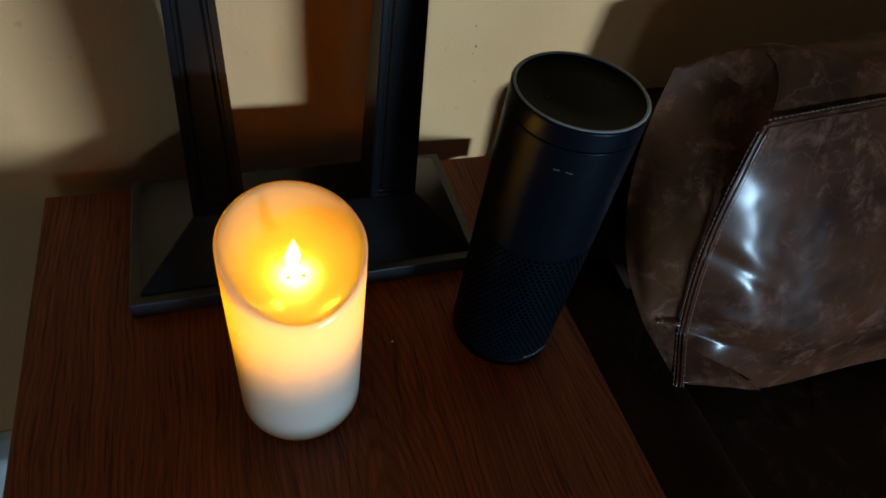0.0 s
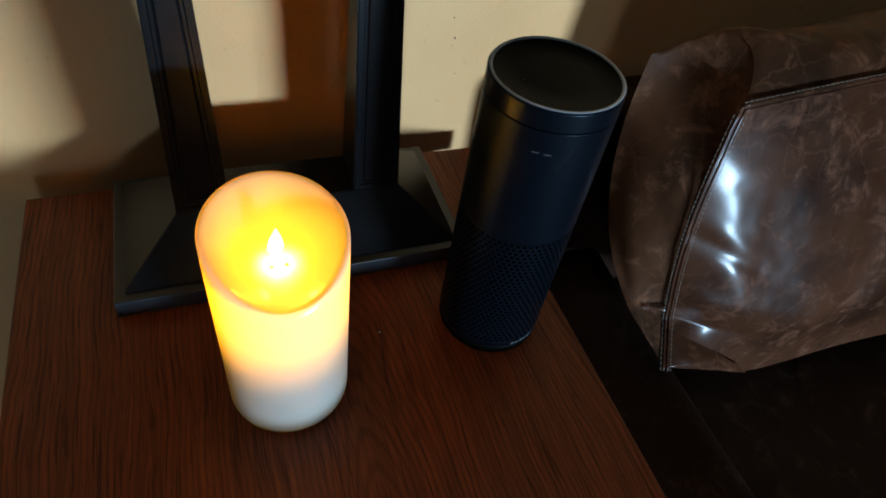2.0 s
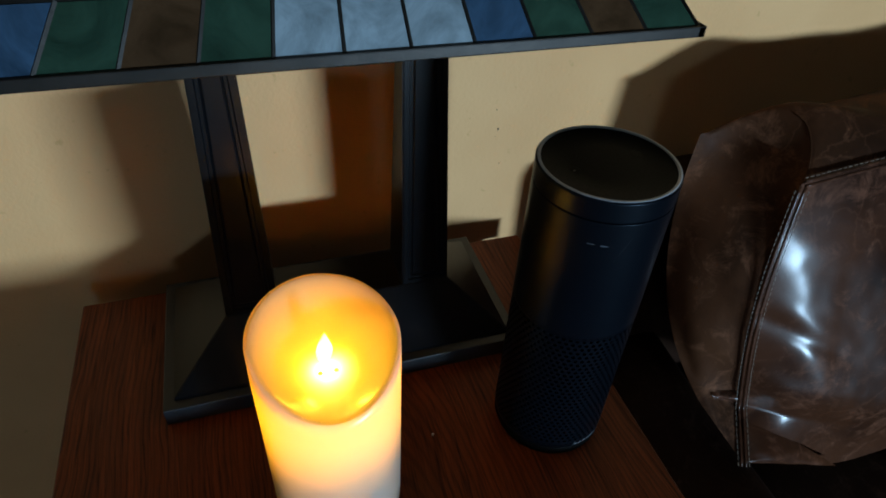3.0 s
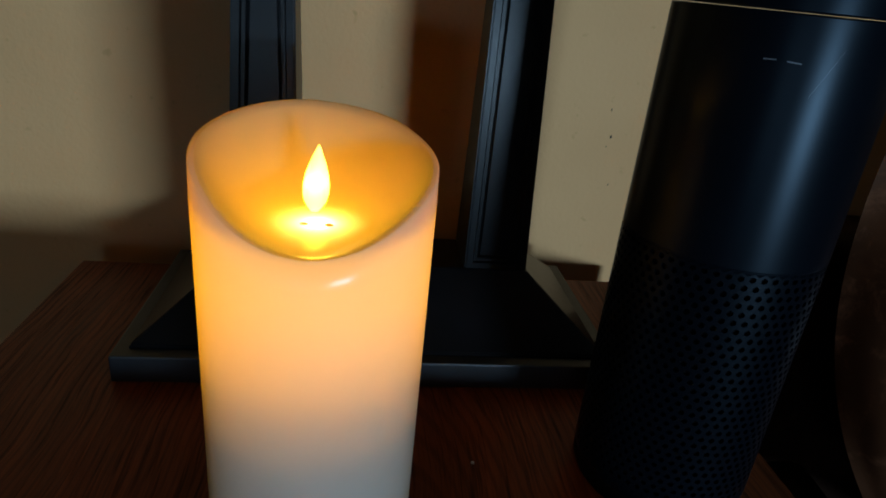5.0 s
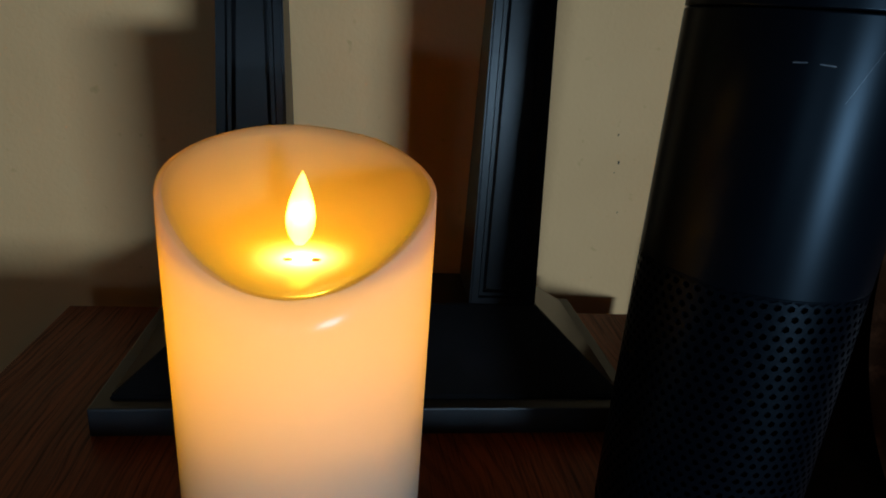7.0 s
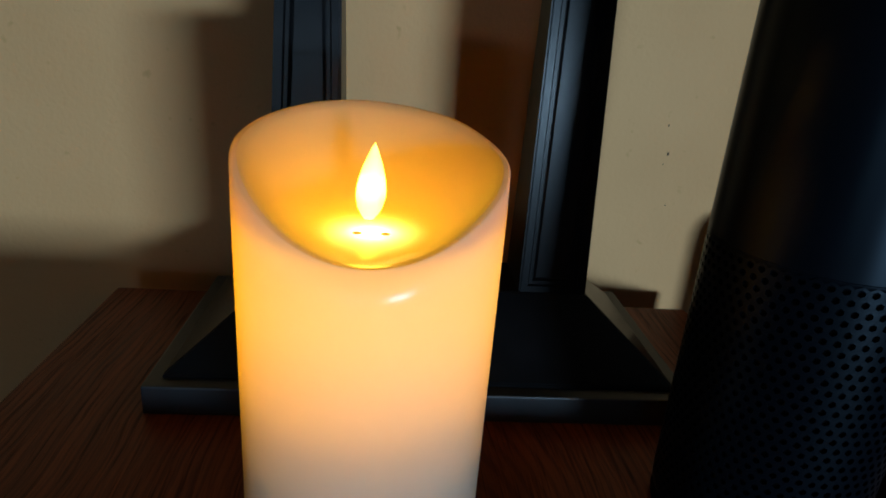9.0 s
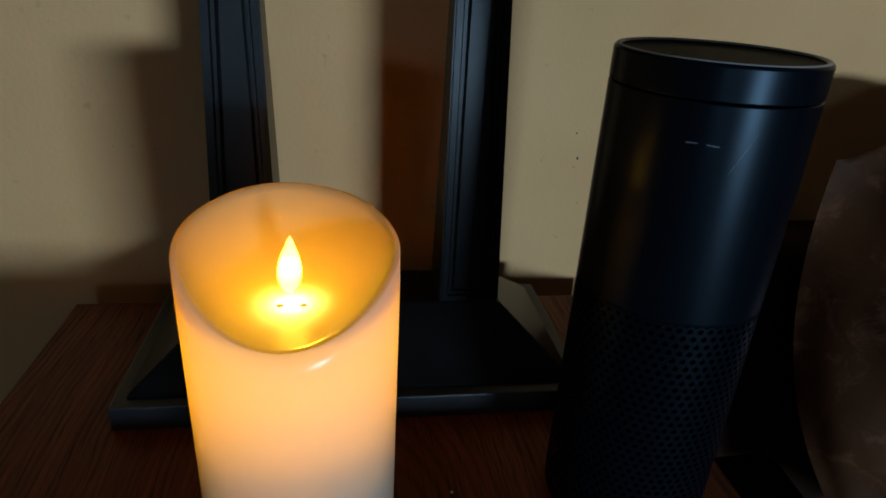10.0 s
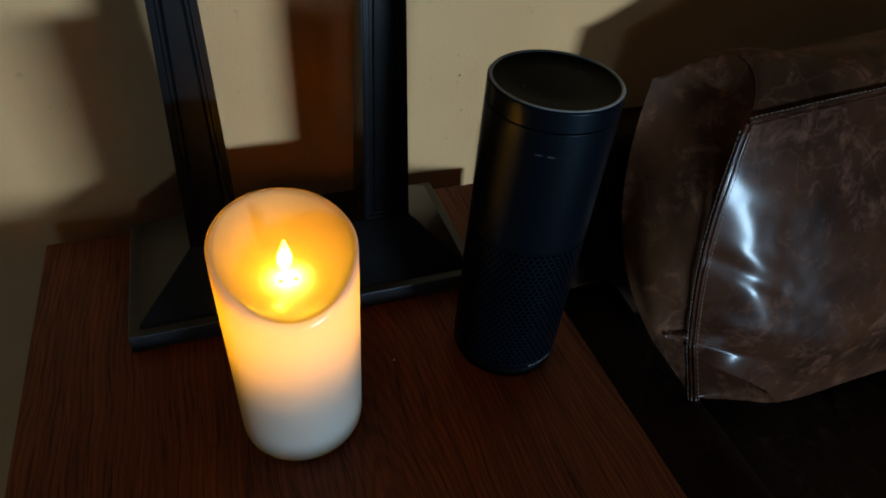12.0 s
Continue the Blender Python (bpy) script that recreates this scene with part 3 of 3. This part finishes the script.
for i in range(4):
    a, b, c, d = shade_low[i], shade_low[(i + 1) % 4], shade_top[(i + 1) % 4], shade_top[i]
    nrm = (b - a).cross(d - a).normalized()
    cols, rws = (12, 4) if i % 2 == 0 else (6, 4)
    cut_v = [0.0, 0.20, 0.36, 0.80, 1.0]

    def at(u, v, o=0.0):
        return a.lerp(b, u).lerp(d.lerp(c, u), v) + nrm * o

    for r in range(rws):
        for k in range(cols):
            u0, u1, v0, v1 = (k + 0.03) / cols, (k + 0.97) / cols, cut_v[r] + 0.008, cut_v[r + 1] - 0.008
            bm = bmesh.new()
            q = [[bm.verts.new(at(u, v, o)) for u, v in ((u0, v0), (u1, v0), (u1, v1), (u0, v1))] for o in (0.0012, -0.0012)]
            bm.faces.new(q[0])
            bm.faces.new(q[1][::-1])
            for s in range(4):
                bm.faces.new((q[0][s], q[1][s], q[1][(s + 1) % 4], q[0][(s + 1) % 4]))
            tint = FRONT_BORDER[k] if i == 0 and r == 0 else rng.choice((0, 1, 2, 2, 3))
            part("glass_pane", bm, GLASS_COLOURS[tint], shade, m=OFF)
    for v in cut_v[1:]:
        me = bpy.data.meshes.new("tmp")
        tb = tube([at(0, v), at(0.5, v), at(1, v)], 0.0017, 6)
        tb.to_mesh(me)
        tb.free()
        bars.from_mesh(me)
    for k in range(cols + 1):
        me = bpy.data.meshes.new("tmp")
        tb = tube([at(k / cols, 0), at(k / cols, 0.5), at(k / cols, 1)], 0.0017, 6)
        tb.to_mesh(me)
        tb.free()
        bars.from_mesh(me)
part("came", bars, BRONZE, shade, "dark lead strips between the panes", m=OFF)
part("cap", box(TX0 - 0.004, TX1 + 0.004, TY0 - 0.004, TY1 + 0.004, TZ, TZ + 0.008, 0.002), BRONZE, shade, m=OFF)
part("spindle", lathe([(0.004, 0.355), (0.004, TZ + 0.002), (0, TZ + 0.002)], 16, 0.029, 0.16), BRONZE, lamp_thing, smooth=True, m=OFF)

# ------------------------------------------------------------------ the leather sofa
sofa = thing("sofa", (0.95, -0.15, 0), "dark brown leather sofa against the tan wall", "sofa")
SOFF = Matrix.Translation((-0.95, 0.15, 0))


def soft_box(x0, x1, y0, y1, z0, z1, bevel, puff=0.0, seed=1):
    bm = box(x0, x1, y0, y1, z0, z1, bevel, 5)
    bmesh.ops.subdivide_edges(bm, edges=[e for e in bm.edges if e.calc_length() > 0.08], cuts=7, use_grid_fill=True)
    for v in bm.verts:
        n = noise.noise(v.co * 9 + Vector((seed, 0, 0)))
        v.co.z += puff * n * (1 if v.co.z > (z0 + z1) / 2 else 0)
        v.co.x += 0.3 * puff * noise.noise(v.co * 7 + Vector((0, seed, 3)))
    return bm


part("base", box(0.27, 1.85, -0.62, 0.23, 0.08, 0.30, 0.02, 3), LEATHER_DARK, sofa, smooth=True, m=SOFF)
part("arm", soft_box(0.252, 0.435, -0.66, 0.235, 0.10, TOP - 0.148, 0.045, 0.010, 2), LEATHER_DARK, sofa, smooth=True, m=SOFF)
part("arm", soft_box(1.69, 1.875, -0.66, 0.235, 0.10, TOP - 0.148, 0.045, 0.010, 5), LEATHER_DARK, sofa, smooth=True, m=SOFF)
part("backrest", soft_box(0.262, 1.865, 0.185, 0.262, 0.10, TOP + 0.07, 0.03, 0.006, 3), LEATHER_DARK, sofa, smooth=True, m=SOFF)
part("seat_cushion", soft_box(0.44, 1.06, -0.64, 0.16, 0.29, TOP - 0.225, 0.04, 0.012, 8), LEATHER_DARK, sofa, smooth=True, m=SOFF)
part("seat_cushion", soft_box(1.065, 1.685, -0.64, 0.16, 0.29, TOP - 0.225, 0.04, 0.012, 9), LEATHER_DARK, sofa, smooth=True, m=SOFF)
for fx in (0.31, 1.81):
    for fy in (-0.57, 0.18):
        part("foot", lathe([(0, 0.0), (0.02, 0.0), (0.026, 0.082)], 16, fx, fy), ESPRESSO, sofa, smooth=True, m=SOFF)

# ------------------------------------------------------------------ the loose leather back cushion
PC, SEAM_LOW, ST = Vector((0.400, -0.005, -0.136)), Vector((0.4216, 0.0418, -0.110)), Vector((0.4185, 0.091, 0.136))
FOLD_TIP = Vector((0.536, -0.017, -0.184))
SEAM_FOOT = Vector((0.4222, -0.004, -0.170))
TRC, BRC = Vector((0.98, 0.102, 0.150)), Vector((0.98, -0.016, -0.212))
cushion = thing("sofa_cushion", (0.66, 0.05, TOP - 0.13), "worn glossy brown leather back cushion with stitched welt seams", "cushion")
COFF = Matrix.Translation((-0.66, -0.05, 0.13 - TOP))


def smooth01(t):
    t = max(0.0, min(1.0, t))
    return t * t * (3 - 2 * t)


def cushion_front(u, v):
    """u runs along the sofa, v up the face; the lower corner pokes forward."""
    left = PC.lerp(SEAM_LOW, v / 0.17) if v < 0.17 else SEAM_LOW.lerp(ST, (v - 0.17) / 0.83)
    plain = SEAM_FOOT.lerp(ST, v)
    right = BRC.lerp(TRC, v)
    p = left.lerp(plain, smooth01(u / 0.30)).lerp(right, u)
    p.z += 0.012 * math.sin(math.pi * u) * v - 0.026 * math.exp(-((u - 0.25) / 0.2) ** 2) * smooth01(u * 5) * (1 - v) ** 3
    p.x -= 0.012 * math.sin(math.pi * max(0.0, (v - 0.17) / 0.83)) * max(0.0, 1 - 2.5 * u) ** 2
    return p


def cushion_point(u, v):
    p = cushion_front(u, v)
    run = min(1.0, u / 0.12) if u < 0.5 else min(1.0, (1 - u) / 0.22)
    edge = (1 - (1 - run) ** 2) * (smooth01(v / 0.3) if v < 0.3 else 1 - ((v - 0.3) / 0.7) ** 1.2)
    out = Vector((0, -0.96, 0.25))
    p += out * 0.029 * edge
    q = Vector((u * 6.5, v * 3.2, 0.4))
    p += out * 0.0032 * noise.noise(q * 1.2) * edge
    # a puckered ridge beside the side seam
    near = math.exp(-((u - 0.05) / 0.06) ** 2) * edge ** 0.5
    p += out * 0.0036 * near * noise.noise(Vector((u * 10 + 0.4, v * 9.0 + u * 8, 1.7)))
    p -= out * 0.007 * math.exp(-((v - 0.56 + 0.9 * u) / 0.035) ** 2) * math.exp(-u / 0.09) * edge ** 0.5
    p += out * 0.0020 * edge ** 0.5 * noise.noise(Vector((u * 12 + v * 3, v * 4.0 - u * 3, 5.2)))
    p += out * 0.0005 * noise.noise(q * 5.5) * edge ** 0.5
    return p


def grid(fn, nu, nv):
    bm = bmesh.new()
    vs = [[bm.verts.new(fn(i / nu, j / nv)) for j in range(nv + 1)] for i in range(nu + 1)]
    for i in range(nu):
        for j in range(nv):
            bm.faces.new((vs[i][j], vs[i + 1][j], vs[i + 1][j + 1], vs[i][j + 1]))
    return bm


def joined(first, second):
    """Two patches that share an edge, welded into one."""
    me = bpy.data.meshes.new("tmp")
    second.to_mesh(me)
    second.free()
    first.from_mesh(me)
    bpy.data.meshes.remove(me)
    bmesh.ops.remove_doubles(first, verts=first.verts[:], dist=0.0002)
    bmesh.ops.recalc_face_normals(first, faces=first.faces[:])
    return first


LIFT = Vector((0, 0, TOP))
BACK_TOP, BACK_MID, BACK_LOW = Vector((0.367, 0.168, 0.148)), Vector((0.366, 0.103, -0.062)), Vector((0.378, 0.055, -0.104))
BACK_TOP_R, BACK_LOW_R = Vector((1.0, 0.238, 0.170)), Vector((1.0, 0.05, -0.17))


def side_back(v):
    """A smooth curve from the lower back corner over the swollen middle to the top."""
    a, b, c = BACK_LOW, BACK_MID, BACK_TOP
    ctrl = (b - a * 0.56 - c * 0.0625) / 0.375
    t = v
    return a * (1 - t) ** 2 + ctrl * (2 * t * (1 - t)) + c * t ** 2


def top_swell(u, s):
    """The padded roll behind the top seam; its end is rounded over towards the side."""
    near = 1 - smooth01(u * 4.0)
    return Vector((0.047 * near, 0.020 * near - 0.004, 0.020 + 0.017 * near)) * max(0.0, math.sin(math.pi * s)) ** 0.8


def side_panel(s, v):
    a, b = cushion_front(0, v), side_back(v)
    p = a.lerp(b, s)
    puff = math.sin(math.pi * s) * (1 - abs(2 * v - 1) ** 4)
    p += Vector((-0.8, -0.5, 0.1)) * 0.010 * puff
    p += top_swell(0, s) * max(0.0, (v - 0.45) / 0.55) ** 3
    p += Vector((-0.7, -0.6, 0.1)) * 0.004 * noise.noise(Vector((s * 2.5, v * 6, 7))) * (puff ** 0.4 if puff > 0 else 0)
    return p + LIFT


def top_panel(u, s):
    a = cushion_front(u, 1)
    b = BACK_TOP.lerp(BACK_TOP_R, u)
    p = a.lerp(b, s)
    p += top_swell(u, s)
    p += Vector((0, -0.2, 0.9)) * 0.005 * noise.noise(Vector((u * 9, s * 2, 3))) * math.sin(math.pi * s) * min(1, u * 8)
    return p + LIFT


def back_panel(u, v):
    a = side_back(v)
    b = BACK_LOW_R.lerp(BACK_TOP_R, v)
    return a.lerp(b, u) + Vector((0, 0.02 * math.sin(math.pi * u) * math.sin(math.pi * v), 0)) + LIFT


def bottom_panel(u, s):
    return cushion_front(u, 0).lerp(BACK_LOW.lerp(BACK_LOW_R, u), s) + LIFT


part("front_panel", grid(lambda u, v: cushion_point(u, v) + LIFT, 160, 90), LEATHER, cushion, smooth=True, m=COFF)
boxing = joined(grid(side_panel, 24, 50), grid(top_panel, 90, 24))
seam_row = [min(boxing.verts, key=lambda v: (v.co - side_panel(i / 24, 1.0)).length_squared) for i in range(13)]
corner = [v for v in boxing.verts if not v.is_boundary and v.co.z > TOP + 0.02 and v.co.x < 0.56]
for turn in range(9):
    bmesh.ops.smooth_vert(boxing, verts=corner, factor=0.5, use_axis_x=True, use_axis_y=True, use_axis_z=True)
boxing_seam = [v.co + Vector((-0.0001, -0.0002, 0.0002)) for v in seam_row]
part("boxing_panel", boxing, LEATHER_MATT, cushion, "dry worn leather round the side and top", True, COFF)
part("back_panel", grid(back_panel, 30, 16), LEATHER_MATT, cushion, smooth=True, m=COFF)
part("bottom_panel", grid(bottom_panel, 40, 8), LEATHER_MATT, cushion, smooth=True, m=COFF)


def corner_fold(s, t):
    """A tucked flap of leather over the lower corner of the front."""
    a, b, c = cushion_point(0.004, 0.17), cushion_point(0.004, 0.0), FOLD_TIP
    p = a.lerp(c, s).lerp(b, t)
    lift = (0.001 + 0.021 * math.sin(math.pi * s) * (1 - 0.6 * s)) * math.sin(math.pi * min(1.0, 0.85 * t + 0.15)) + 0.002 * noise.noise(Vector((s * 5, t * 4, 2)))
    return p + Vector((-0.2, -0.8, 0.3)) * lift + LIFT


part("corner_fold", grid(corner_fold, 24, 14), LEATHER, cushion, "shiny tucked fold at the lower corner", True, COFF)
seam_side = [cushion_front(0, i / 50) + LIFT + Vector((-0.0022, -0.0048, 0.0005)) for i in range(51)]
seam_top = [cushion_front(i / 90, 1) + LIFT + Vector((0, -0.0036, 0.0030)) for i in range(91)]
for across in (Vector((0.0021, -0.0006, 0)), Vector((-0.0021, 0.0010, 0))):
    part("side_welt", tube([p + across for p in seam_side], 0.0015), LEATHER, cushion, "raised welt along the side seam", True, COFF)
for across in (Vector((0, -0.0008, -0.0019)), Vector((0, 0.0012, 0.0017))):
    part("top_welt", tube([p + across for p in seam_top], 0.0014), LEATHER, cushion, "raised welt along the top seam", True, COFF)
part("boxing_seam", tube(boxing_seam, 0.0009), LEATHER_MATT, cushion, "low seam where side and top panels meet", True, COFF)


def corner_ear(s, t):
    """A small pinched tuck that stands out from the side panel at the lower corner."""
    p = side_panel(0.02 + 0.40 * s, 0.205 - 0.05 * s + 0.055 * (t - 0.5) * (1 - 0.5 * s))
    rise = 0.0075 * math.sin(math.pi * t) ** 1.3 * (0.45 + 0.55 * math.sin(math.pi * min(1.0, s + 0.25)))
    return p + Vector((-0.75, -0.55, 0.35)) * (rise + 0.0006 + 0.0012 * noise.noise(Vector((s * 7, t * 3, 4))))


part("corner_ear", grid(corner_ear, 18, 10), LEATHER, cushion, "shiny pinched tuck on the side", True, COFF)


def stitches(path, offset, length, gap):
    bm = bmesh.new()
    dense = []
    for a, b in zip(path, path[1:]):
        for k in range(12):
            dense.append(a.lerp(b, k / 12))
    run = 0.0
    piece = []
    on = True
    for a, b in zip(dense, dense[1:]):
        run += (b - a).length
        if on:
            piece.append(b + offset)
        if run > (length if on else gap):
            if on and len(piece) > 1:
                me = bpy.data.meshes.new("tmp")
                tb = tube([piece[0], piece[-1]], 0.00042, 5)
                tb.to_mesh(me)
                tb.free()
                bm.from_mesh(me)
                bpy.data.meshes.remove(me)
            on, run, piece = not on, 0.0, [b + offset]
    return bm


tagged(part("stitching", stitches(seam_side, Vector((0.0052, -0.0022, 0)), 0.0034, 0.0016), THREAD, cushion, "fine tan stitches beside the seam", m=COFF), kind="stuff")
tagged(part("stitching", stitches(seam_side, Vector((-0.0050, 0.0022, 0)), 0.0034, 0.0016), THREAD, cushion, "fine tan stitches beside the seam", m=COFF), kind="stuff")
tagged(part("stitching", stitches(seam_top, Vector((0, 0.0030, 0.0034)), 0.0034, 0.0016), THREAD, cushion, "fine tan stitches beside the seam", m=COFF), kind="stuff")

# ------------------------------------------------------------------ a crumb on the table
crumb = mesh_object("crumb", lathe([(0, 0.0), (0.0007, 0.0), (0.0009, 0.0005), (0.0005, 0.001), (0, 0.0011)], 10), TRIM, m=pose(0.0766, 0.026, TOP), smooth=True)
tagged(crumb, "tiny white crumb lying on the dark oak tabletop", "crumb")
